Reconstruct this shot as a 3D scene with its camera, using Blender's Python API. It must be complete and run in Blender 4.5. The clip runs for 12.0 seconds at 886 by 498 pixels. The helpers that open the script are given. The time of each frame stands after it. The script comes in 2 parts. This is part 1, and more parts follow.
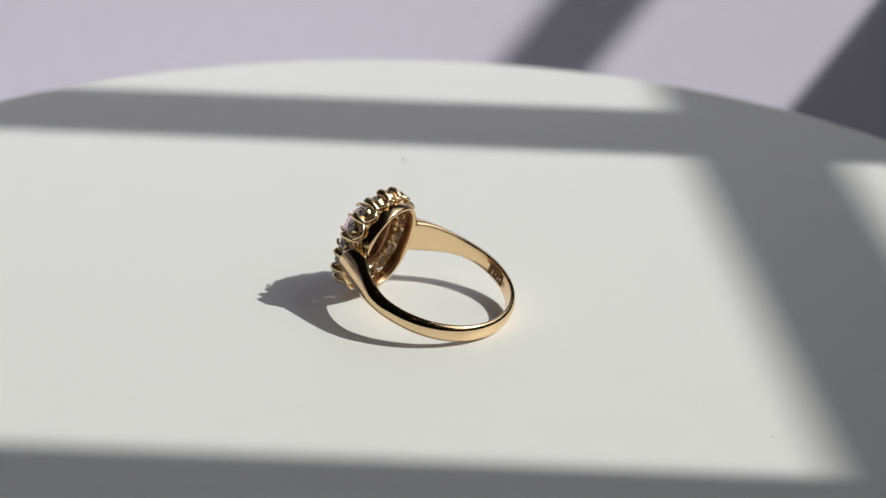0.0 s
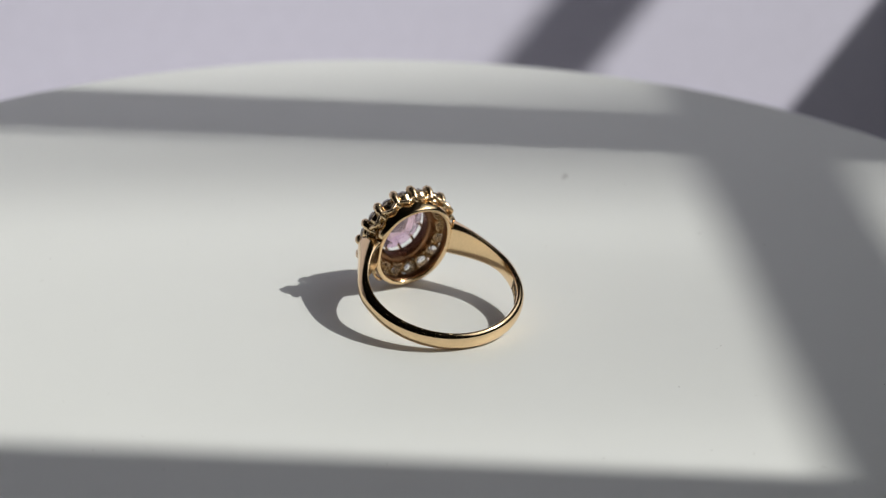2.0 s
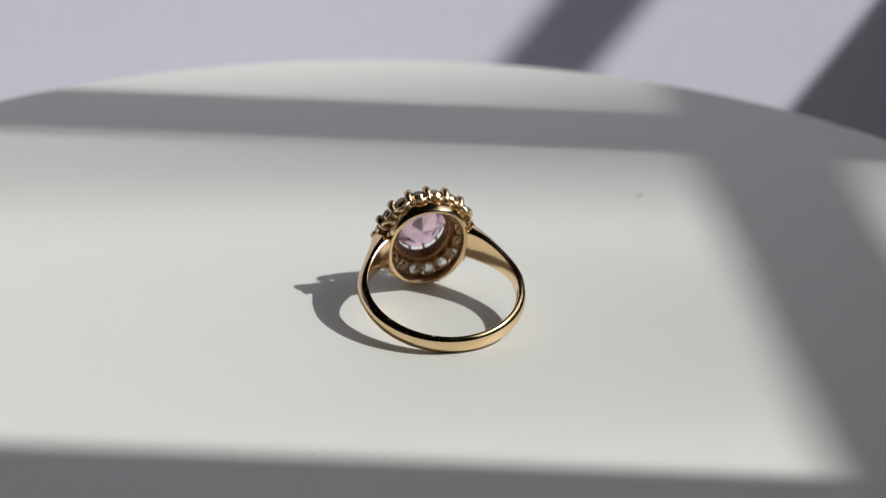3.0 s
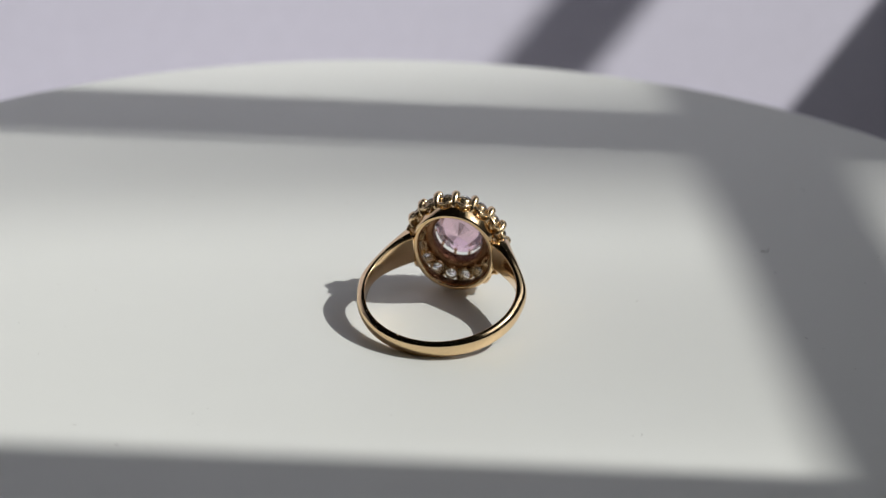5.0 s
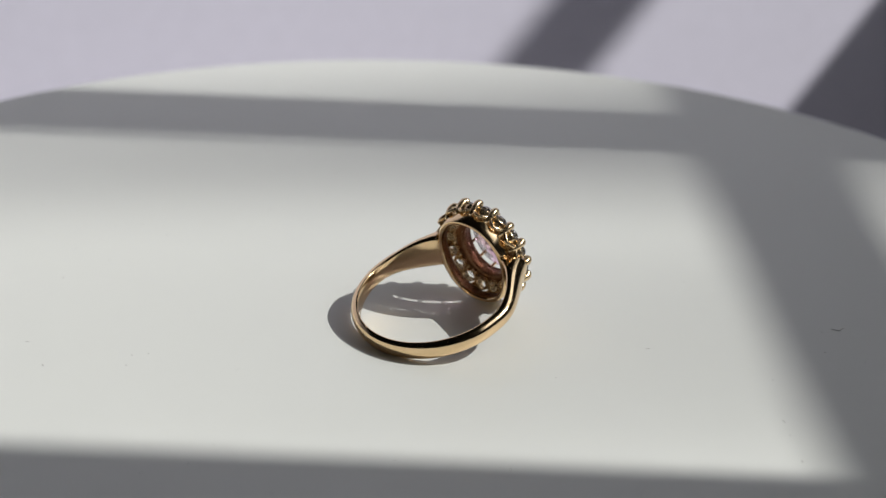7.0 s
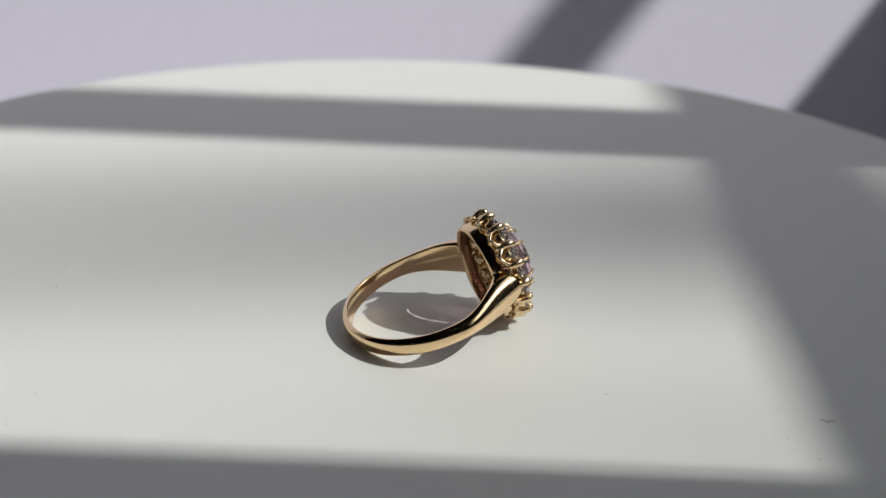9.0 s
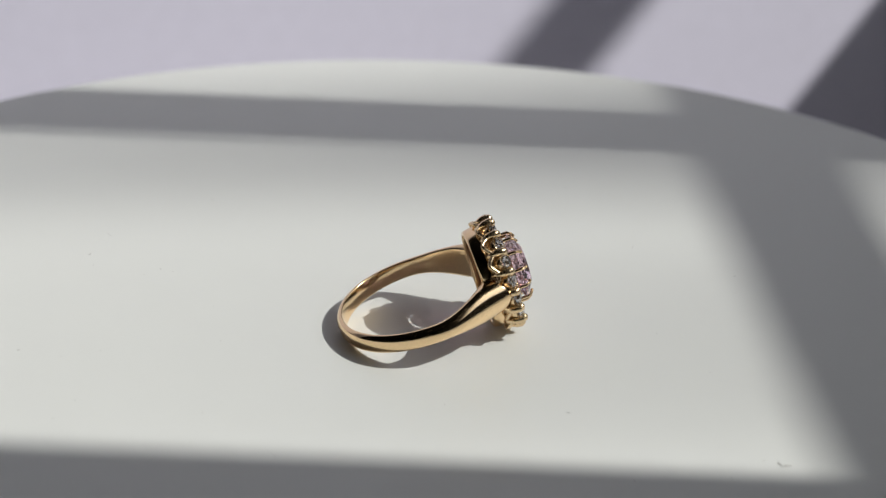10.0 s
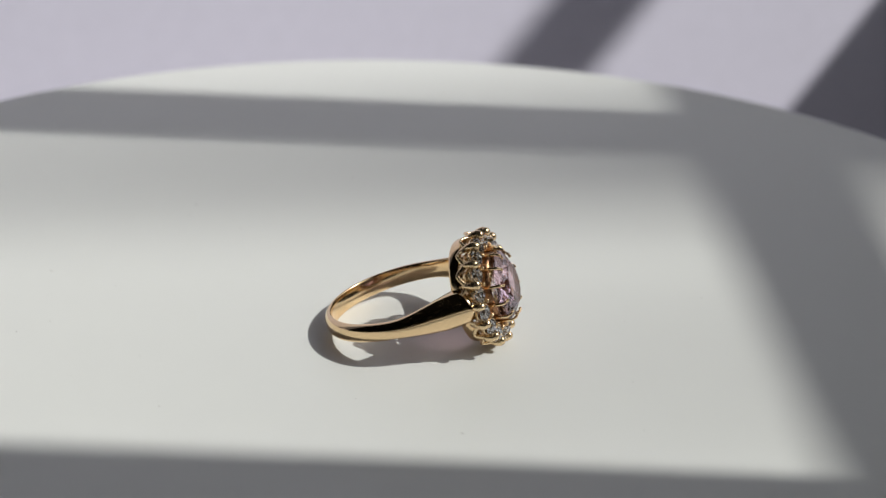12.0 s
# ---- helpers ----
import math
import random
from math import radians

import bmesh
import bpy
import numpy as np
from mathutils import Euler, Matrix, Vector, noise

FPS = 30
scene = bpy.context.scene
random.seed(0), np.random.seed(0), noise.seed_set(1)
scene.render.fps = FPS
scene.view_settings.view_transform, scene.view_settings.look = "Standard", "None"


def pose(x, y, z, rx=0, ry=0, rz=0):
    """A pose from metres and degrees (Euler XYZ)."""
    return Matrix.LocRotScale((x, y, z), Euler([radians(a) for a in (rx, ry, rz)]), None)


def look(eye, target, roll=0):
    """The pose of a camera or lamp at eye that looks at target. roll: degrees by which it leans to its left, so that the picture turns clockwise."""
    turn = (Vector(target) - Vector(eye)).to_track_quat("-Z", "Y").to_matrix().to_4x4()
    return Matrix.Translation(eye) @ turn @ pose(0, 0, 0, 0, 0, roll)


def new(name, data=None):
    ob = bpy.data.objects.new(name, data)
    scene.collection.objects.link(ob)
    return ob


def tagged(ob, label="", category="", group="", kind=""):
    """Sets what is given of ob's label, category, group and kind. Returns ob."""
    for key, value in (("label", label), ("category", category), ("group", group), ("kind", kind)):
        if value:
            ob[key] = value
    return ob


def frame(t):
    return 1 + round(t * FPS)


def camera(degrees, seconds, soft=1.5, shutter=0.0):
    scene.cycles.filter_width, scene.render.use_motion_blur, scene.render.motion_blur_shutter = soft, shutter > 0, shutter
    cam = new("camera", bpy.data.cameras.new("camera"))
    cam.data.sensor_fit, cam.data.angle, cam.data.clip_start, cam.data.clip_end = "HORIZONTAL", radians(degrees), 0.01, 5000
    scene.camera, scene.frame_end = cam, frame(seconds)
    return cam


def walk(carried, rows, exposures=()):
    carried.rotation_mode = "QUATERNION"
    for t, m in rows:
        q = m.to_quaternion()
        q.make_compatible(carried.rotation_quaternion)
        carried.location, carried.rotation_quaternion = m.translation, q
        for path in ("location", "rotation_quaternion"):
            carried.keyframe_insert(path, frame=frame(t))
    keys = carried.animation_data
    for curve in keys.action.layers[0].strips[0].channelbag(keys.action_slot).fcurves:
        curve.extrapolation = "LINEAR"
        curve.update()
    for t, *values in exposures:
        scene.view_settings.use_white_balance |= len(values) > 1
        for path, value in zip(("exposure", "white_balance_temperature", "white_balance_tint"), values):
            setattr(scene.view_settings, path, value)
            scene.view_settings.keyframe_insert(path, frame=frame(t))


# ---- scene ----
cam = camera(24.88, 12.0, soft=1.2)
EYE, AIM = (0.00306, -0.20611, 0.10211), (0.00306, 0.01989, 0.0)
walk(cam, [(0.0, look(EYE, AIM, 2.0)), (12.0, look(EYE, AIM, 2.0))])
cam.data.dof.use_dof = True
cam.data.dof.focus_distance = 0.224
cam.data.dof.aperture_fstop = 25.0

# ---------------------------------------------------------------- light
SUN_AZ, SUN_EL = -0.8, 46.0
SUN = Vector((math.cos(radians(SUN_AZ)) * math.cos(radians(SUN_EL)),
              math.sin(radians(SUN_AZ)) * math.cos(radians(SUN_EL)), math.sin(radians(SUN_EL))))
world = bpy.data.worlds.new("sky")
scene.world = world
world.use_nodes = True
sky = world.node_tree.nodes.new("ShaderNodeTexSky")
sky.sky_type, sky.sun_disc = "NISHITA", False
sky.sun_elevation, sky.sun_rotation = radians(SUN_EL), radians(90 - SUN_AZ)
world.node_tree.nodes["Background"].inputs[1].default_value = 0.05
world.node_tree.links.new(sky.outputs[0], world.node_tree.nodes["Background"].inputs[0])
sun = new("sun", bpy.data.lights.new("sun", "SUN"))
sun.data.energy, sun.data.angle, sun.data.color = 3.05, radians(0.60), (1.0, 0.99, 0.945)
sun.matrix_world = look(SUN, (0, 0, 0))
scene.view_settings.exposure = 0.0


# ---------------------------------------------------------------- materials
def material(name, colour, rough=0.5, metal=0.0, noise_scale=0.0, vary=0.0, bump=0.0, bump_scale=100.0, rough_vary=0.0):
    """A principled surface with tone varied at two scales, roughness variation and fine relief."""
    m = bpy.data.materials.new(name)
    m.use_nodes = True
    t = m.node_tree
    b = t.nodes["Principled BSDF"]
    b.inputs["Base Color"].default_value = (*colour, 1)
    b.inputs["Roughness"].default_value = rough
    b.inputs["Metallic"].default_value = metal
    where = t.nodes.new("ShaderNodeTexCoord")
    if noise_scale:
        coarse, fine = t.nodes.new("ShaderNodeTexNoise"), t.nodes.new("ShaderNodeTexNoise")
        coarse.inputs["Scale"].default_value, fine.inputs["Scale"].default_value = noise_scale, noise_scale * 14
        both = t.nodes.new("ShaderNodeMath")
        both.operation = "ADD"
        for n, socket in ((coarse, 0), (fine, 1)):
            n.inputs["Detail"].default_value = 5
            t.links.new(where.outputs["Object"], n.inputs["Vector"])
            t.links.new(n.outputs["Fac"], both.inputs[socket])
        ramp = t.nodes.new("ShaderNodeMapRange")
        ramp.inputs[1].default_value, ramp.inputs[2].default_value = 0.6, 1.4
        ramp.inputs[3].default_value, ramp.inputs[4].default_value = 1 - vary, 1 + vary
        t.links.new(both.outputs[0], ramp.inputs[0])
        mix = t.nodes.new("ShaderNodeVectorMath")
        mix.operation = "SCALE"
        mix.inputs[0].default_value = colour
        t.links.new(ramp.outputs[0], mix.inputs["Scale"])
        t.links.new(mix.outputs[0], b.inputs["Base Color"])
        if rough_vary:
            rr = t.nodes.new("ShaderNodeMapRange")
            rr.inputs[1].default_value, rr.inputs[2].default_value = 0.35, 0.65
            rr.inputs[3].default_value, rr.inputs[4].default_value = max(0.02, rough - rough_vary), rough + rough_vary
            t.links.new(fine.outputs["Fac"], rr.inputs[0])
            t.links.new(rr.outputs[0], b.inputs["Roughness"])
    if bump:
        relief, bm = t.nodes.new("ShaderNodeTexNoise"), t.nodes.new("ShaderNodeBump")
        relief.inputs["Scale"].default_value, relief.inputs["Detail"].default_value = bump_scale, 4
        bm.inputs["Strength"].default_value, bm.inputs["Distance"].default_value = bump, 0.2 / bump_scale
        t.links.new(where.outputs["Object"], relief.inputs["Vector"])
        t.links.new(relief.outputs["Fac"], bm.inputs["Height"])
        t.links.new(bm.outputs[0], b.inputs["Normal"])
    return m


def scuffed(m, polished):
    """Fine wear on polished metal: tiny matt pits and short scratches scattered over it."""
    t = m.node_tree
    b = t.nodes["Principled BSDF"]
    where = t.nodes.new("ShaderNodeTexCoord")
    total = t.nodes.new("ShaderNodeMath")
    total.operation = "ADD"
    for socket, scale, stretch, lo, hi in ((0, 9000, (1, 1, 1), 0.64, 0.72), (1, 1500, (1, 1, 14), 0.66, 0.74)):
        turn, n, pick = t.nodes.new("ShaderNodeMapping"), t.nodes.new("ShaderNodeTexNoise"), t.nodes.new("ShaderNodeMapRange")
        turn.inputs["Rotation"].default_value, turn.inputs["Scale"].default_value = (0.3 * socket, 0.5 * socket, 0), stretch
        n.inputs["Scale"].default_value, n.inputs["Detail"].default_value = scale, 2
        pick.inputs[1].default_value, pick.inputs[2].default_value = lo, hi
        pick.inputs[3].default_value, pick.inputs[4].default_value = polished * (1 - socket), 0.34
        t.links.new(where.outputs["Object"], turn.inputs["Vector"])
        t.links.new(turn.outputs[0], n.inputs["Vector"])
        t.links.new(n.outputs["Fac"], pick.inputs[0])
        t.links.new(pick.outputs[0], total.inputs[socket])
    t.links.new(total.outputs[0], b.inputs["Roughness"])


def gem_material(name, colour, ior, through_share=0.2):
    m = bpy.data.materials.new(name)
    m.use_nodes = True
    b = m.node_tree.nodes["Principled BSDF"]
    b.inputs["Base Color"].default_value = (*colour, 1)
    b.inputs["Roughness"].default_value = 0.01
    b.inputs["IOR"].default_value = ior
    b.inputs["Transmission Weight"].default_value = 1.0
    clear, mix = m.node_tree.nodes.new("ShaderNodeBsdfTransparent"), m.node_tree.nodes.new("ShaderNodeMixShader")
    clear.inputs[0].default_value = (*(c ** 0.35 for c in colour), 1)
    mix.inputs[0].default_value = through_share
    m.node_tree.links.new(b.outputs[0], mix.inputs[1])
    m.node_tree.links.new(clear.outputs[0], mix.inputs[2])
    m.node_tree.links.new(mix.outputs[0], m.node_tree.nodes["Material Output"].inputs[0])
    return m


PLATE = material("satin_white_plastic", (0.77, 0.785, 0.755), 0.5, 0, 12, 0.012, 0.02, 200, 0.04)
LILAC = material("lilac_card", (0.83, 0.805, 0.945), 0.85, 0, 20, 0.03, 0.25, 900)
GOLD = material("old_gold", (0.88, 0.645, 0.38), 0.15, 1, 260, 0.10, 0.06, 3000, 0.05)
GOLD_WORN = material("worn_gold", (0.89, 0.655, 0.39), 0.15, 1, 300, 0.08, 0.10, 7000, 0.04)
CROWN = material("crown_gold", (0.84, 0.635, 0.39), 0.26, 1, 500, 0.14, 0.12, 3500, 0.05)
scuffed(GOLD_WORN, 0.115)
# two golds darkened in colour to stand for the shade inside the head
SHADE_GOLD = material("shade_gold", (0.50, 0.32, 0.17), 0.25, 1, 500, 0.25, 0.15, 3000, 0.1)
DEEP_SHADE_GOLD = material("deep_shade_gold", (0.34, 0.185, 0.10), 0.32, 1, 500, 0.3, 0.15, 3000, 0.1)
STAMP = material("stamped_gold", (0.16, 0.10, 0.045), 0.45, 1, 400, 0.3, 0.4, 3000)
CLEAR = gem_material("white_stone", (0.98, 0.98, 0.97), 2.4, 0.10)
PINK = gem_material("lilac_pink_stone", (0.99, 0.71, 0.83), 1.70, 0.14)
TABLE = material("dark_stained_wood", (0.10, 0.07, 0.05), 0.5, 0, 6, 0.05, 0.2, 300)
ROOM = material("room_plaster", (0.09, 0.085, 0.08), 0.9, 0, 2, 0.08, 0.2, 60)
FLOORING = material("dark_floor", (0.16, 0.11, 0.08), 0.6, 0, 3, 0.2, 0.2, 40)
FRAME = material("white_window_paint", (0.7, 0.7, 0.68), 0.5, 0, 8, 0.05, 0.1, 200)
DUST = material("grey_dust", (0.26, 0.24, 0.22), 0.9, 0, 2000, 0.3)


# ---------------------------------------------------------------- building helpers
def part(name, bm, mat, parent=None, label="", smooth=True):
    me = bpy.data.meshes.new(name)
    bmesh.ops.recalc_face_normals(bm, faces=bm.faces)
    bm.to_mesh(me)
    bm.free()
    me.materials.append(mat)
    if smooth:
        for p in me.polygons:
            p.use_smooth = True
    ob = new(name, me)
    ob.parent = parent
    if label:
        tagged(ob, label)
    return ob


def loft(bm, rings, closed_path=False, caps=True):
    """Skin between rings of equally many points."""
    vs = [[bm.verts.new(p) for p in r] for r in rings]
    n, k = len(vs), len(vs[0])
    for i in range(n if closed_path else n - 1):
        a, b = vs[i], vs[(i + 1) % n]
        for j in range(k):
            bm.faces.new((a[j], a[(j + 1) % k], b[(j + 1) % k], b[j]))
    if caps and not closed_path:
        bm.faces.new(vs[0])
        bm.faces.new(vs[-1])
    return vs


def tube(bm, path, radii, sides=8, closed=False):
    """A round bar along a path of points, with a radius at each."""
    pts, rings = [Vector(p) for p in path], []
    n = len(pts)
    ref = Vector((0.13, 0.31, 0.94))
    for i, p in enumerate(pts):
        d = (pts[(i + 1) % n] - pts[i - 1]) if closed else (pts[min(i + 1, n - 1)] - pts[max(i - 1, 0)])
        d.normalize()
        u = d.cross(ref).normalized()
        v = d.cross(u)
        r = radii if isinstance(radii, float) else radii[i]
        rings.append([p + r * (math.cos(a) * u + math.sin(a) * v) for a in (2 * math.pi * s / sides for s in range(sides))])
    loft(bm, rings, closed)


def ball(bm, at, r, squash=1.0):
    m = Matrix.Translation(at) @ Matrix.Diagonal((r, r * squash, r, 1))
    bmesh.ops.create_uvsphere(bm, u_segments=10, v_segments=6, radius=1.0, matrix=m)


def box(bm, lo, hi):
    lo, hi = Vector(lo), Vector(hi)
    m = Matrix.Translation((lo + hi) / 2) @ Matrix.Diagonal((*(hi - lo), 1))
    return bmesh.ops.create_cube(bm, size=1.0, matrix=m)


def bevelled_box(bm, lo, hi, w):
    made = box(bm, lo, hi)
    edges = list({e for v in made["verts"] for e in v.link_edges})
    bmesh.ops.bevel(bm, geom=edges, offset=w, segments=2, affect="EDGES")


def lathe(bm, profile, steps=160):
    rings = [[(r * math.cos(a), r * math.sin(a), z) for r, z in profile] for a in (2 * math.pi * s / steps for s in range(steps))]
    loft(bm, rings, True)


# ---------------------------------------------------------------- the place
MM = 0.001
TABLE_Z = -0.062

bm = bmesh.new()
bevelled_box(bm, (-0.55, -0.50, TABLE_Z - 0.03), (0.27, 0.45, TABLE_Z), 0.002)
table = tagged(new("table"), "dark stained wooden table under the turntable", "table")
part("table_top", bm, TABLE, table, smooth=False)

# a lilac card, turned towards the window and leaning back a little, stands behind the turntable
CARD_TURN, CARD_LEAN, CARD_DIST = 22.0, 18.0, 0.130
bm = bmesh.new()
bevelled_box(bm, (-0.34, 0.0, 0.0), (0.19, 0.004, 0.30), 0.001)
card = part("backdrop", bm, LILAC, smooth=False)
card.matrix_world = (pose(-CARD_DIST * math.sin(radians(CARD_TURN)), CARD_DIST * math.cos(radians(CARD_TURN)), 0, 0, 0, CARD_TURN)
                     @ pose(0, 0, -0.02, -CARD_LEAN) @ pose(0, 0, (TABLE_Z + 0.02) / math.cos(radians(CARD_LEAN))))
tagged(card, "plain matt lilac backdrop card leaning back", "backdrop", kind="structure")

# the window beside the table: its plane is turned three degrees
WIN = 0.31
N = Vector((1, 0.052, 0)).normalized()
E = Vector((-0.052, 1, 0)).normalized()


def on_window(x, y, beyond=0.0):
    """Where the sun's ray to the plate at (x, y) passes the window, or a plane beyond it: along it and height."""
    p = Vector((x, y, 0))
    p += SUN * ((WIN + beyond - p.dot(N)) / SUN.dot(N))
    return p.dot(E), p.z


WM = Matrix((( E.x, N.x, 0, N.x * WIN), (E.y, N.y, 0, N.y * WIN), (0, 0, 1, 0), (0, 0, 0, 1)))
a1, a2, a3 = (on_window(x, y)[0] for x, y in ((0.0023, 0.0725), (0.0026, 0.0545), (0.0038, -0.0318)))
b3 = on_window(0.1207, 0.0)[1]
H0, H1, Z1 = -0.28, 0.30, 0.74

window = tagged(new("window_1"), "tall window with slim white glazing bars", "window", kind="structure")
window.matrix_world = WM
for name, lo, hi in (("window_sill", (H0, -0.012, b3 - 0.03), (H1, 0.03, b3)), ("window_head", (H0, -0.01, Z1), (H1, 0.03, Z1 + 0.03)),
                     ("window_jamb", (H0 - 0.03, -0.01, b3 - 0.03), (H0, 0.03, Z1 + 0.03)), ("window_jamb", (H1, -0.01, b3 - 0.03), (H1 + 0.03, 0.03, Z1 + 0.03)),
                     ("glazing_bar", (a2, -0.003, b3), (a1, 0.003, Z1)), ("glazing_bar", (a3 - (a1 - a2), -0.003, b3), (a3, 0.003, Z1)),
                     ):
    bm = bmesh.new()
    bevelled_box(bm, lo, hi, 0.0008)
    part(name, bm, FRAME, window, smooth=False)

# unseen slim rail, added outside the window to cast the softer bar of shade
OUT = 0.15
r1, r2 = (on_window(x, y, OUT)[1] for x, y in ((0.0428, 0.0043), (0.0570, 0.0300)))
shade_rail = tagged(new("shade_rail"), "unseen slim white rail on two posts, added outside to cast a soft bar of shade", "railing")
shade_rail.matrix_world = WM @ pose(0, OUT, 0, 0, 0, -1.2) @ pose(0, -OUT, 0)
for name, lo, hi in (("rail", (-0.8, OUT - 0.004, r2), (0.8, OUT + 0.004, r1)), ("post", (-0.8, OUT - 0.01, -0.78), (-0.78, OUT + 0.01, r2)),
                     ("post", (0.78, OUT - 0.01, -0.78), (0.8, OUT + 0.01, r2))):
    bm = bmesh.new()
    bevelled_box(bm, lo, hi, 0.0008)
    part(name, bm, FRAME, shade_rail, smooth=False)

X0, Y0, Y1, ZF, ZC = -2.6, -2.4, 1.6, -0.78, 1.75


def wall(name, boxes, label, mat=ROOM, m=None):
    bm = bmesh.new()
    for lo, hi in boxes:
        box(bm, lo, hi)
    ob = part(name, bm, mat, smooth=False)
    if m:
        ob.matrix_world = m
    return tagged(ob, label, "wall", kind="structure")


J0, J1, B0, T0 = H0 - 0.03, H1 + 0.03, b3 - 0.03, Z1 + 0.03
wall("wall_east", [((Y0 - 0.3, -0.01, ZF), (J0, 0.13, ZC)), ((J1, -0.01, ZF), (Y1 + 0.3, 0.13, ZC)),
                   ((J0, -0.01, ZF), (J1, 0.13, B0)), ((J0, -0.01, T0), (J1, 0.13, ZC))], "dark grey plaster wall round the window", m=WM)
wall("wall_west", [((X0 - 0.1, Y0, ZF), (X0, Y1, ZC))], "plain dark grey plaster wall")
wall("wall_south", [((X0, Y0 - 0.1, ZF), (0.75, Y0, ZC))], "plain dark grey plaster wall")
wall("wall_north", [((X0, Y1, ZF), (0.75, Y1 + 0.1, ZC))], "plain dark grey plaster wall")
tagged(wall("ceiling", [((X0, Y0, ZC), (0.75, Y1, ZC + 0.1))], "plain dark grey ceiling"), category="ceiling")
tagged(wall("floor", [((X0, Y0, ZF - 0.1), (0.75, Y1, ZF))], "dark wooden floor", FLOORING), category="floor")

for lx, ly in ((-0.52, -0.47), (-0.52, 0.42), (0.24, -0.47), (0.24, 0.42)):
    bm = bmesh.new()
    bevelled_box(bm, (lx - 0.02, ly - 0.02, ZF), (lx + 0.02, ly + 0.02, TABLE_Z - 0.03), 0.002)
    part("table_leg", bm, TABLE, table, smooth=False)

# sky light that enters by the window
lamp = new("window_light", bpy.data.lights.new("window_light", "AREA"))
lamp.data.shape, lamp.data.size, lamp.data.size_y = "RECTANGLE", H1 - H0, Z1 - b3
lamp.data.energy, lamp.data.color = 0.88, (0.965, 0.985, 1.0)
lamp.matrix_world = look(WM @ Vector((0, 0.05, (Z1 + b3) / 2)), WM @ Vector((0, -1, (Z1 + b3) / 2)))

# unseen garden sapling, added so its thin swaying stem softly shades the plate
bm = bmesh.new()
box(bm, (0.75, -6.0, ZF - 0.05), (9.0, 6.0, ZF))
GARDEN = material("garden_earth", (0.10, 0.12, 0.05), 0.9, 0, 1.5, 0.4, 0.5, 30)
BARK = material("young_bark", (0.16, 0.12, 0.08), 0.8, 0, 30, 0.3, 0.4, 200)
LEAF = material("green_leaf", (0.07, 0.11, 0.04), 0.6, 0, 20, 0.3, 0.2, 100)
tagged(part("ground", bm, GARDEN, smooth=False), "unseen dark garden earth and grass, added outside the window under the tree", "ground", kind="structure")
STEM = Vector((0.02, 0.0, 0.0)) + SUN * 5.0
shade_sapling = tagged(new("shade_sapling"), "unseen slim young tree with sparse green leaves, added for its soft shade", "tree")
HIGH = STEM.z + 0.12 - ZF
bm = bmesh.new()
stem = [(0, 0.10 * (k / 8) ** 2, k / 8 * (HIGH - 0.32), 0.024 - 0.007 * k / 8) for k in range(8)]
stem += [(0, 0.014 - 0.16 * (0.12 - d), HIGH - d, r) for d, r in ((0.24, 0.032), (0.20, 0.030), (0.16, 0.024), (0.12, 0.0175), (0.08, 0.0120), (0.04, 0.010), (0.0, 0.006))]
tube(bm, [p[:3] for p in stem], [p[3] for p in stem], 10)
part("trunk", bm, BARK, shade_sapling)
# added limb that dims the plate's right side as the tree sways
bm = bmesh.new()
limb = [(0, 0.014, HIGH - 0.40, 0.010), (0, -0.010, HIGH - 0.32, 0.008), (0, -0.028, HIGH - 0.24, 0.0090), (0, -0.042, HIGH - 0.18, 0.0080), (0, -0.050, HIGH - 0.12, 0.0050), (0, -0.050, HIGH - 0.08, 0.002)]
tube(bm, [p[:3] for p in limb], [p[3] for p in limb], 8)
part("branch", bm, BARK, shade_sapling)
bm = bmesh.new()
rng = random.Random(21)
for k in range(70):
    h = HIGH * rng.uniform(0.25, 0.72)
    a, d = rng.uniform(0, 6.28), rng.uniform(0.03, 0.22)
    m = Matrix.Translation((d * math.cos(a), 0.05 + d * math.sin(a), h)) @ Euler((rng.uniform(-1, 1), rng.uniform(-1, 1), a)).to_matrix().to_4x4()
    vs = [bm.verts.new(m @ Vector(p)) for p in ((0, 0, 0), (0.02, 0.012, 0.004), (0.05, 0.012, 0.0), (0.075, 0, -0.01), (0.05, -0.012, 0.0), (0.02, -0.012, 0.004))]
    bm.faces.new(vs)
    tube(bm, [(0, 0.05, h - 0.03), tuple(m @ Vector((0, 0, 0)))], 0.0015, 4)
tagged(part("leaves", bm, LEAF, shade_sapling, smooth=False), "sparse green leaves on thin twigs", kind="stuff")

# ---------------------------------------------------------------- turntable
R_PLATE = 0.0925
turntable = tagged(new("turntable"), "round satin white turntable with a rounded rim", "turntable")
CENTRE = pose(0.33 * MM, 0.14 * MM, 0)
turntable.matrix_world = CENTRE
base_bm = bmesh.new()
lathe(base_bm, [(0.0004, TABLE_Z), (0.070, TABLE_Z), (0.072, TABLE_Z + 0.002), (0.072, -0.011), (0.070, -0.009), (0.0004, -0.009)], 96)
part("base", base_bm, PLATE, turntable)

bm = bmesh.new()
edge = [(R_PLATE - 0.0022 + 0.0022 * math.cos(a), -0.0022 + 0.0022 * math.sin(a)) for a in (math.pi / 2 * i / 8 for i in range(9))]
profile = [(0.060, -0.009), (R_PLATE - 0.002, -0.009), (R_PLATE, -0.007)] + edge
loft(bm, [[(r * math.cos(a), r * math.sin(a), z) for a in (2 * math.pi * i / 240 for i in range(240))] for r, z in profile])
plate = part("plate", bm, PLATE, turntable, "turning satin white plate")
for p in plate.data.polygons:
    p.use_smooth = 0.02 < abs(p.normal.z) < 0.995

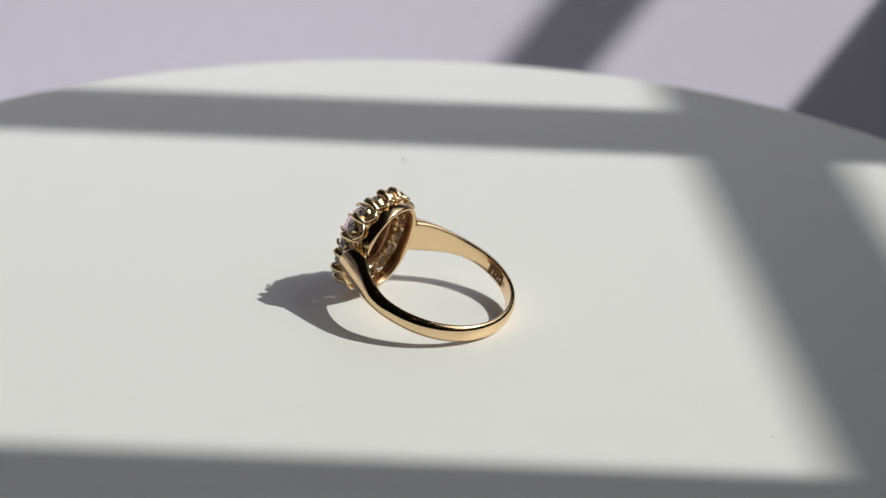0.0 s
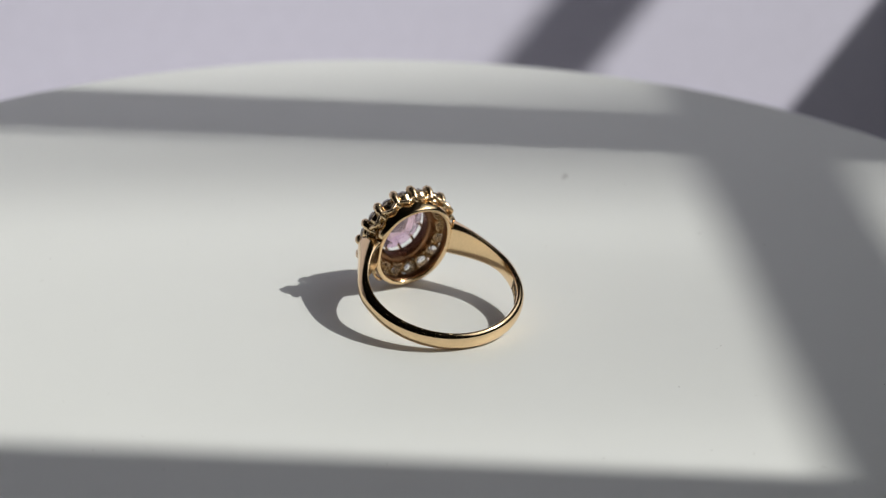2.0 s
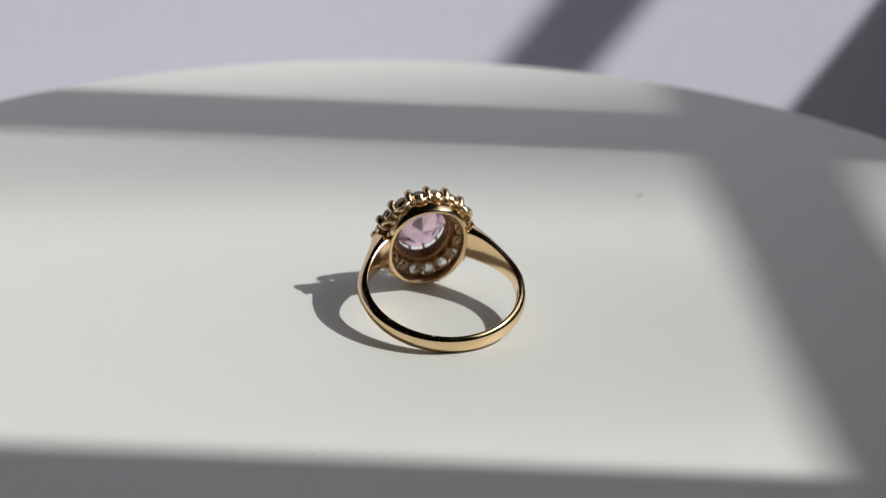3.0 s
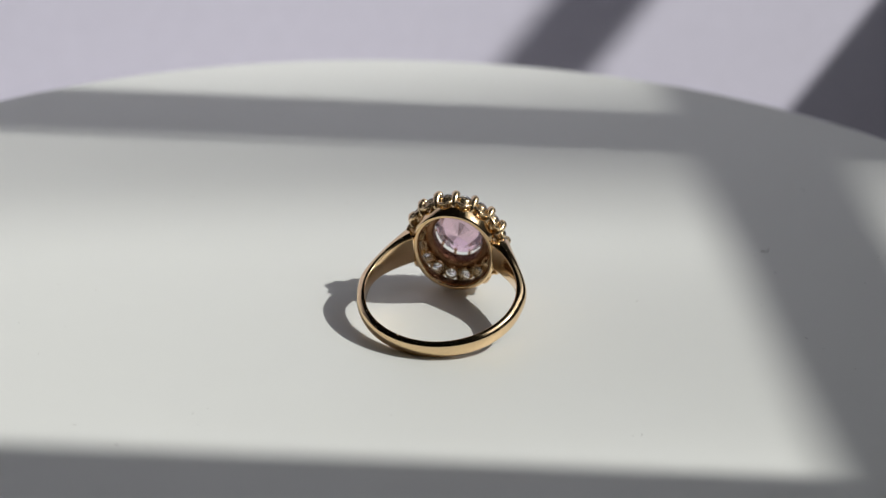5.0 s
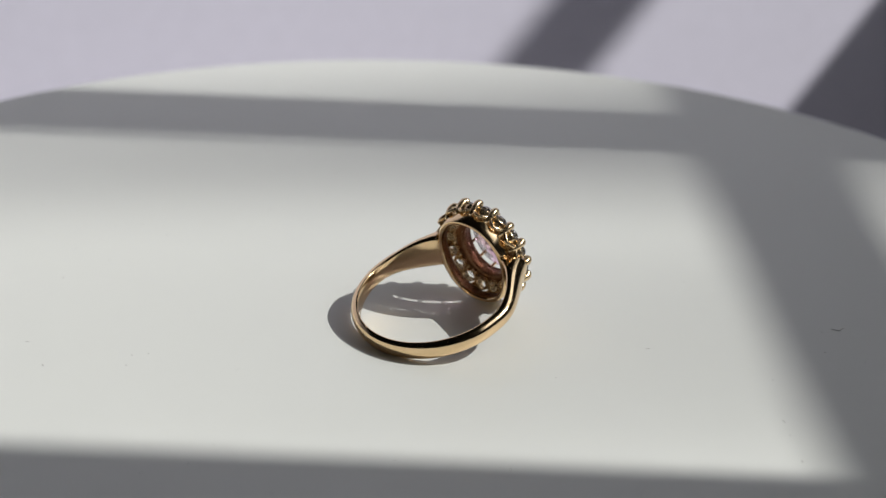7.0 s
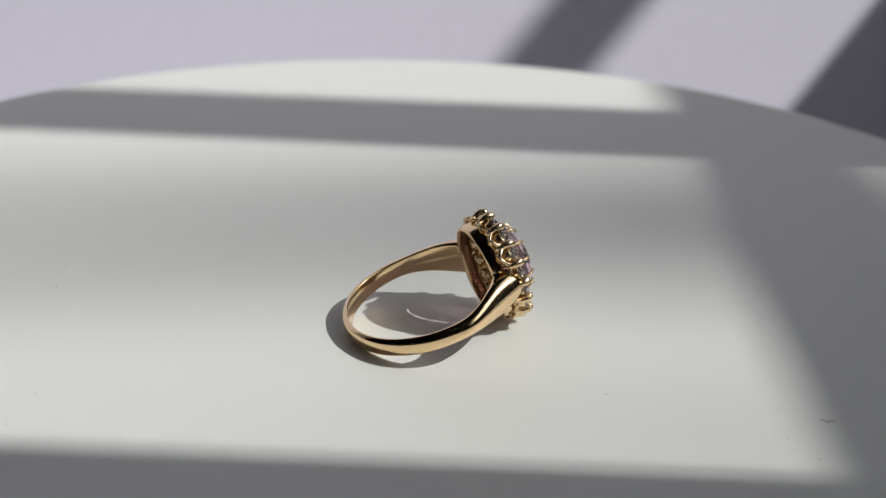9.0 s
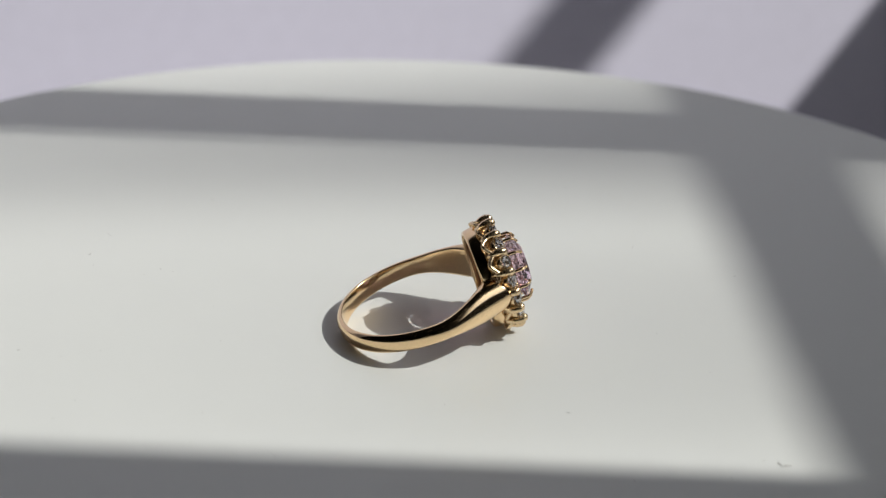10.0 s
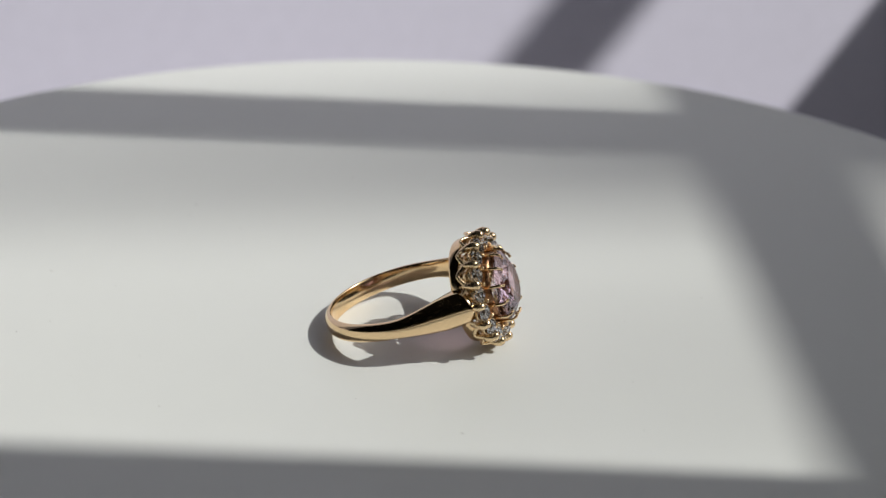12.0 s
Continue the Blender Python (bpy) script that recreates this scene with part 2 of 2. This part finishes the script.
# dust and lint on the plate
bm = bmesh.new()
rng = random.Random(4)
known = [(-0.0394, -0.0185), (0.0428, -0.0114), (0.0455, -0.0196), (-0.0356, -0.0233), (0.0268, 0.0008), (0.0459, 0.0058), (-0.0170, -0.0412)]
spots = [(x, y, 0.000065) for x, y in known] + [(rng.uniform(-0.08, 0.08), rng.uniform(-0.08, 0.08), rng.choice((0.00003, 0.00004, 0.00005, 0.00006))) for _ in range(130)]
for x, y, r in spots:
    if math.hypot(x, y) > 0.086 or math.hypot(x, y) < 0.020:
        continue
    if rng.random() < 0.3:
        a, l = rng.uniform(0, 6.28), r * rng.uniform(2, 4)
        bend = rng.uniform(-0.6, 0.6)
        p1 = (x + l * math.cos(a), y + l * math.sin(a), r * 0.4)
        tube(bm, [(x, y, r * 0.3), p1, (p1[0] + l * math.cos(a + bend), p1[1] + l * math.sin(a + bend), r * 0.5)], r * 0.3, 5)
    else:
        m = Matrix.Translation((x, y, r * 0.4)) @ Matrix.Rotation(rng.uniform(0, 3), 4, "Z") @ Matrix.Diagonal((r * rng.uniform(0.7, 1.6), r, r * 0.6, 1))
        bmesh.ops.create_icosphere(bm, subdivisions=1, radius=1.0, matrix=m)
tube(bm, [(0.0462, 0.0119, 0.0001), (0.0466, 0.0118, 0.0001), (0.0471, 0.0117, 0.0001), (0.0473, 0.0120, 0.0002), (0.0475, 0.0125, 0.0001)], 0.00004, 5)
tagged(part("dust_specks", bm, DUST, plate), "scattered dark dust specks and lint", kind="stuff")

# ---------------------------------------------------------------- the ring (millimetres; x between the shoulders, y to the head, z the finger's axis)
TILT, ROLL = 17.75, -1.1
ring = tagged(new("ring"), "antique gold cluster ring with oval lilac stone lying on its side", "ring")
SCALE = Matrix.Scale(MM, 4)


def metal(name, bm, mat, parent, label="", smooth=True):
    bmesh.ops.transform(bm, matrix=SCALE, verts=bm.verts)
    return part(name, bm, mat, parent, label, smooth)


def ease(a, b, x):
    x = min(1, max(0, (x - a) / (b - a)))
    return x * x * (3 - 2 * x)


def outer(up):
    """The band's outside radius: round below, straight up the shoulders to the head."""
    (x0, y0), (x1, y1) = (9.65, 2.6), (6.5, 9.0)
    c, s = math.cos(radians(up)), math.sin(radians(up))
    straight = (x0 * (y1 - y0) - y0 * (x1 - x0)) / (c * (y1 - y0) - s * (x1 - x0))
    k = ease(-8, 42, up)
    return 0.99 * ((9.50 + 0.16 * ease(-90, 0, up)) * (1 - k) + straight * k + 0.1 * ease(46, 58, up))


bm, rings = bmesh.new(), []
for i in range(141):
    phi = -90 + (i - 70) / 70 * 148
    up = abs(phi + 90) - 90
    inner = 8.63 - 0.06 * ease(-90, 0, up) - 0.12 * ease(5, 40, up)
    thick = outer(up) - inner
    half = 1.10 - 0.06 * ease(-60, 0, up) + 0.92 * ease(4, 54, up)
    section = [(0.05, -0.97 * half), (0.0, -0.86 * half), (0.0, 0.0), (0.0, 0.86 * half), (0.05, 0.97 * half)]
    box_like = ease(12, 50, up)
    side, e1, e2 = 0.13 + 0.10 * box_like, 0.95, 0.85 + 0.15 * box_like
    for s in range(0, 17):
        a = math.pi * s / 16
        section.append(((side + (1 - side) * math.sin(a) ** e1) * thick, half * math.copysign(abs(math.cos(a)) ** e2, math.cos(a))))
    c, s_ = math.cos(radians(phi)), math.sin(radians(phi))
    rings.append([((inner + u) * c, (inner + u) * s_, v) for u, v in section])
loft(bm, rings)
shank = metal("shank", bm, GOLD_WORN, ring, "polished worn gold band with flared shoulders")


def oval(a, b, y, n=64):
    return [(a * math.cos(2 * math.pi * i / n), y, b * math.sin(2 * math.pi * i / n)) for i in range(n)]


def cushion(c):
    """An oval's cosine or sine, a little squared off."""
    return math.copysign(abs(c) ** 0.93, c)


# collar: a flared oval wall with a rounded rim towards the finger
bm, n = bmesh.new(), 72
prof = [(-0.48, 7.25), (-0.46, 7.09), (-0.34, 6.97), (-0.16, 6.93), (0.03, 7.02), (0.12, 7.2), (0.20, 7.7), (0.26, 8.2), (0.24, 8.34), (-0.25, 8.34), (-0.32, 8.0), (-0.42, 7.6)]
loft(bm, [[((4.69 + o) * cushion(math.cos(a)), y + 0.16, (5.69 + o) * cushion(math.sin(a))) for o, y in prof] for a in (2 * math.pi * i / n for i in range(n))], True)
metal("collar", bm, GOLD, ring, "smooth oval gold gallery wall")

# the collar's inside: a thin dark layer whose colour stands for the shade there
bm = bmesh.new()
prof = [(-0.515, 7.26), (-0.455, 7.6), (-0.355, 8.0), (-0.285, 8.33), (-0.325, 8.33), (-0.395, 8.0), (-0.495, 7.6), (-0.55, 7.28)]
loft(bm, [[((4.69 + o) * cushion(math.cos(a)), y + 0.16, (5.69 + o) * cushion(math.sin(a))) for o, y in prof] for a in (2 * math.pi * i / n for i in range(n))], True)
metal("collar_shade", bm, DEEP_SHADE_GOLD, ring, "thin dark gold layer painted as shade inside the gallery wall")

# stamp inside the band, its marks worn past reading
bm = bmesh.new()
for k in range(9):
    a0, a1_ = radians(-31 + k * 2.1), radians(-31 + (k + 1) * 2.1)
    box_pts = [(8.60, a0), (8.60, a1_), (8.54, a1_), (8.54, a0)]
    lo = [bm.verts.new((r * math.cos(a), r * math.sin(a), -0.75)) for r, a in box_pts]
    hi = [bm.verts.new((r * math.cos(a), r * math.sin(a), 0.75)) for r, a in box_pts]
    bm.faces.new(lo), bm.faces.new(hi)
    for j in range(4):
        bm.faces.new((lo[j], lo[(j + 1) % 4], hi[(j + 1) % 4], hi[j]))
stamp = metal("hallmark", bm, STAMP, ring, "dark rectangular stamped mark inside the band", False)
for a0, z0, z1 in ((-28.5, -0.45, 0.45), (-25.0, -0.45, 0.2), (-21.6, -0.3, 0.45), (-17.5, -0.45, 0.45)):
    bm = bmesh.new()
    tube(bm, [(8.53 * math.cos(radians(a0)), 8.53 * math.sin(radians(a0)), z0), (8.53 * math.cos(radians(a0 + 0.5)), 8.53 * math.sin(radians(a0 + 0.5)), z1)], 0.09, 6)
    metal("mark_bar", bm, GOLD_WORN, stamp)


def brilliant(bm, m, crown=0.42, pavilion=0.9, table=0.56, n=8):
    """A round brilliant of radius 1: table, star, kite and girdle facets above, mains below; its axis is +y."""
    def rim(r, y, shift, k=n):
        return [bm.verts.new(m @ Vector((r * math.cos(2 * math.pi * (i + shift) / k), y, r * math.sin(2 * math.pi * (i + shift) / k)))) for i in range(k)]
    top, mid = rim(table, crown, 0), rim(0.80, crown * 0.55, 0.5)
    g1, g2 = rim(1.0, 0.03, 0, 2 * n), rim(1.0, -0.03, 0, 2 * n)
    low, tip = rim(0.42, -pavilion * 0.56, 0.5), bm.verts.new(m @ Vector((0, -pavilion, 0)))
    bm.faces.new(top)
    for i in range(n):
        j = (i + 1) % n
        bm.faces.new((top[i], top[j], mid[i]))
        bm.faces.new((top[j], mid[j], mid[i]))
        bm.faces.new((mid[i], g1[2 * i], g1[2 * i + 1]))
        bm.faces.new((mid[i], g1[2 * i + 1], g1[2 * j]))
        bm.faces.new((mid[i], g1[2 * j], mid[j]))
        bm.faces.new((low[i], g2[2 * i + 1], g2[2 * i]))
        bm.faces.new((low[i], g2[2 * j], g2[2 * i + 1]))
        bm.faces.new((low[i], low[j], g2[2 * j]))
        bm.faces.new((low[i], tip, low[j]))
    for i in range(2 * n):
        j = (i + 1) % (2 * n)
        bm.faces.new((g1[i], g1[j], g2[j], g2[i]))


STONES, CA, CB = 16, 5.04, 5.54
spots = []
for i in range(STONES):
    a = 2 * math.pi * (i + 0.5) / STONES
    spots.append((CA * math.cos(a), CB * math.sin(a), a))


def local(a, out, y, side):
    """A point of the crown at angle a: out from the ring of stones, height y, sideways."""
    n = Vector((math.cos(a) / CA, 0, math.sin(a) / CB)).normalized()
    t = Vector((-n.z, 0, n.x))
    return Vector((CA * math.cos(a), 0, CB * math.sin(a))) + n * out + Vector((0, y, 0)) + t * side


rng = random.Random(9)
STEP = 2 * math.pi / STONES
for x, z, a in spots:
    n = Vector((math.cos(a) / CA, 0, math.sin(a) / CB)).normalized()
    t = Vector((-n.z, 0, n.x))
    up = (Vector((0, 1, 0)) + 0.42 * n).normalized()
    side = t.cross(up)
    m = Matrix((( side.x, up.x, t.x, x), (side.y, up.y, t.y, 10.4), (side.z, up.z, t.z, z), (0, 0, 0, 1)))
    # the cup: a bowl with an open foot, its rim cut down on the outside so that the stone shows
    bm, skin = bmesh.new(), []
    for k in range(28):
        b = 2 * math.pi * k / 28
        rim = -0.04 - 0.28 * max(0, -math.cos(b)) ** 1.6
        prof = []
        for u in (0, 0.3, 0.65, 0.92, 1.0):
            y = -1.70 + (rim + 1.70) * u
            prof.append((0.74 + 0.24 * math.sin(math.pi / 2 * min(1, (y + 1.70) / 1.3)), y))
        prof += [(r - 0.15 + 0.03 * (q == 0), y + 0.02 * (q == 0)) for q, (r, y) in enumerate(reversed(prof))]
        skin.append([m @ Vector((r * math.cos(b), y, r * math.sin(b))) for r, y in prof])
    loft(bm, skin, True)
    metal("stone_cup", bm, CROWN, ring)
    bm = bmesh.new()
    turn = Matrix.Rotation(rng.uniform(0, 1), 4, "Y")
    brilliant(bm, m @ turn @ Matrix.Scale(0.87, 4))
    metal("white_stone", bm, CLEAR, ring, "small round clear white stone", False)
    # the scallop: a looped wire from claw to claw under the cup
    bm = bmesh.new()
    path, rad, fat = [], [], rng.uniform(0.85, 1.2)
    for k in range(15):
        u = -1 + k / 7
        path.append(local(a + u * STEP * 0.47, 0.50 + 0.30 * (1 - abs(u) ** 2), 8.46 + 0.85 * abs(u) ** 1.5 + rng.uniform(-0.03, 0.03), 0))
        rad.append(fat * (0.20 + 0.06 * abs(u)))
    tube(bm, path, rad, 8)
    metal("scallop", bm, CROWN, ring)
    # the claw between this stone and the next: a bent finger with a rounded tip
    b = a + STEP / 2
    bm = bmesh.new()
    tip, lean = rng.uniform(-0.12, 0.12), rng.uniform(-0.12, 0.12)
    tube(bm, [local(b, 0.15, 8.5, 0), local(b, 0.50, 9.1, 0), local(b, 0.72, 9.7, 0), local(b, 0.76, 10.2, lean / 2), local(b, 0.62, 10.52 + tip, lean), local(b, 0.36, 10.70 + tip, lean)],
         [0.30, 0.36, 0.43, 0.48, 0.46, 0.32], 9)
    ball(bm, local(b, 0.60, 10.46 + tip, lean), rng.uniform(0.46, 0.56))
    metal("claw", bm, CROWN, ring)
    bm = bmesh.new()
    tube(bm, [local(b, -0.85, 9.2, 0), local(b, -0.95, 10.2, 0), local(b, -0.86, 10.75, 0)], [0.22, 0.24, 0.18], 8)
    ball(bm, local(b, -0.84, 10.75, 0), 0.24)
    metal("claw", bm, CROWN, ring)

# oval wires that tie the cups together, shade painted into their colour
for name, a, b, y, r in (("gallery_wire", 4.80, 5.70, 8.32, 0.24), ("inner_wire", 3.5, 4.2, 10.15, 0.2)):
    bm = bmesh.new()
    tube(bm, oval(a, b, y), r, 8, True)
    metal(name, bm, SHADE_GOLD, ring)

# the wall that carries the oval stone, coloured dark for the shade around it
bm = bmesh.new()
prof = [(-0.02, 9.75), (0.0, 10.1), (0.02, 11.1), (0.14, 11.1), (0.2, 10.5), (0.3, 9.95), (1.35, 9.75), (1.35, 9.6), (0.2, 9.6)]
loft(bm, [[((2.95 + o) * math.cos(a), y, (3.70 + o * 0.9) * math.sin(a)) for o, y in prof] for a in (2 * math.pi * i / 64 for i in range(64))], True)
metal("inner_bezel", bm, DEEP_SHADE_GOLD, ring)

# the oval stone and its claws
bm = bmesh.new()
brilliant(bm, Matrix.Translation((0, 11.8, 0)) @ Matrix.Diagonal((3.1, 2.6, 3.86, 1)), 0.42, 0.66, 0.6, 10)
metal("centre_stone", bm, PINK, ring, "large oval faceted pale lilac pink stone", False)
for i in range(12):
    a = 2 * math.pi * (i + 0.5) / 12
    c, s_ = math.cos(a), math.sin(a)
    bm = bmesh.new()
    tube(bm, [(3.15 * c, 9.7, 3.91 * s_), (3.32 * c, 10.7, 4.08 * s_), (3.32 * c, 11.9, 4.08 * s_), (3.05 * c, 12.35, 3.81 * s_), (2.7 * c, 12.55, 3.43 * s_)],
         [0.2, 0.18, 0.18, 0.17, 0.11], 8)
    ball(bm, (2.78 * c, 12.5, 3.52 * s_), 0.19)
    metal("centre_claw", bm, GOLD_WORN, ring)

RISE = 3.70
RING_AT = pose(2.35 * MM, -1.62 * MM, RISE * MM, 0, 0, -24.0) @ pose(0, 0, 0, TILT) @ pose(0, 0, 0, 0, ROLL)


def motions():
    def turned(t):
        return Matrix.Rotation(radians(-13.25 * (t - 6) - 0.008 * (t - 6) ** 2), 4, "Z")
    times = [i * 0.25 for i in range(49)]
    walk(plate, [(t, turned(t)) for t in times])
    # millimetres across the plate where the added stem's shade falls
    sway = ((0, 330), (0.2, 48), (0.4, 80), (0.5, 320), (0.6, 300), (0.8, 48), (1.0, 66), (1.2, 68), (1.4, 50), (1.5, 55), (1.7, 62), (2.0, 64), (2.2, 58), (2.5, 65), (2.8, 60), (3.0, 63), (4.0, 63), (5.0, 59), (5.5, 60), (6.0, 52),
            (6.5, 57), (7.0, 61), (8.0, 54), (8.7, 38), (9.0, 30), (9.4, 30), (9.6, 38), (9.8, 54), (10.0, 61), (10.5, 64), (11.0, 62), (11.5, 60), (12.0, 53))
    walk(shade_sapling, [(t, pose(STEM.x, STEM.y, ZF, -math.degrees((y * MM - 0.014) / (HIGH - 0.12)))) for t, y in sway])
    walk(ring, [(t, CENTRE @ turned(t) @ RING_AT) for t in times])


motions()
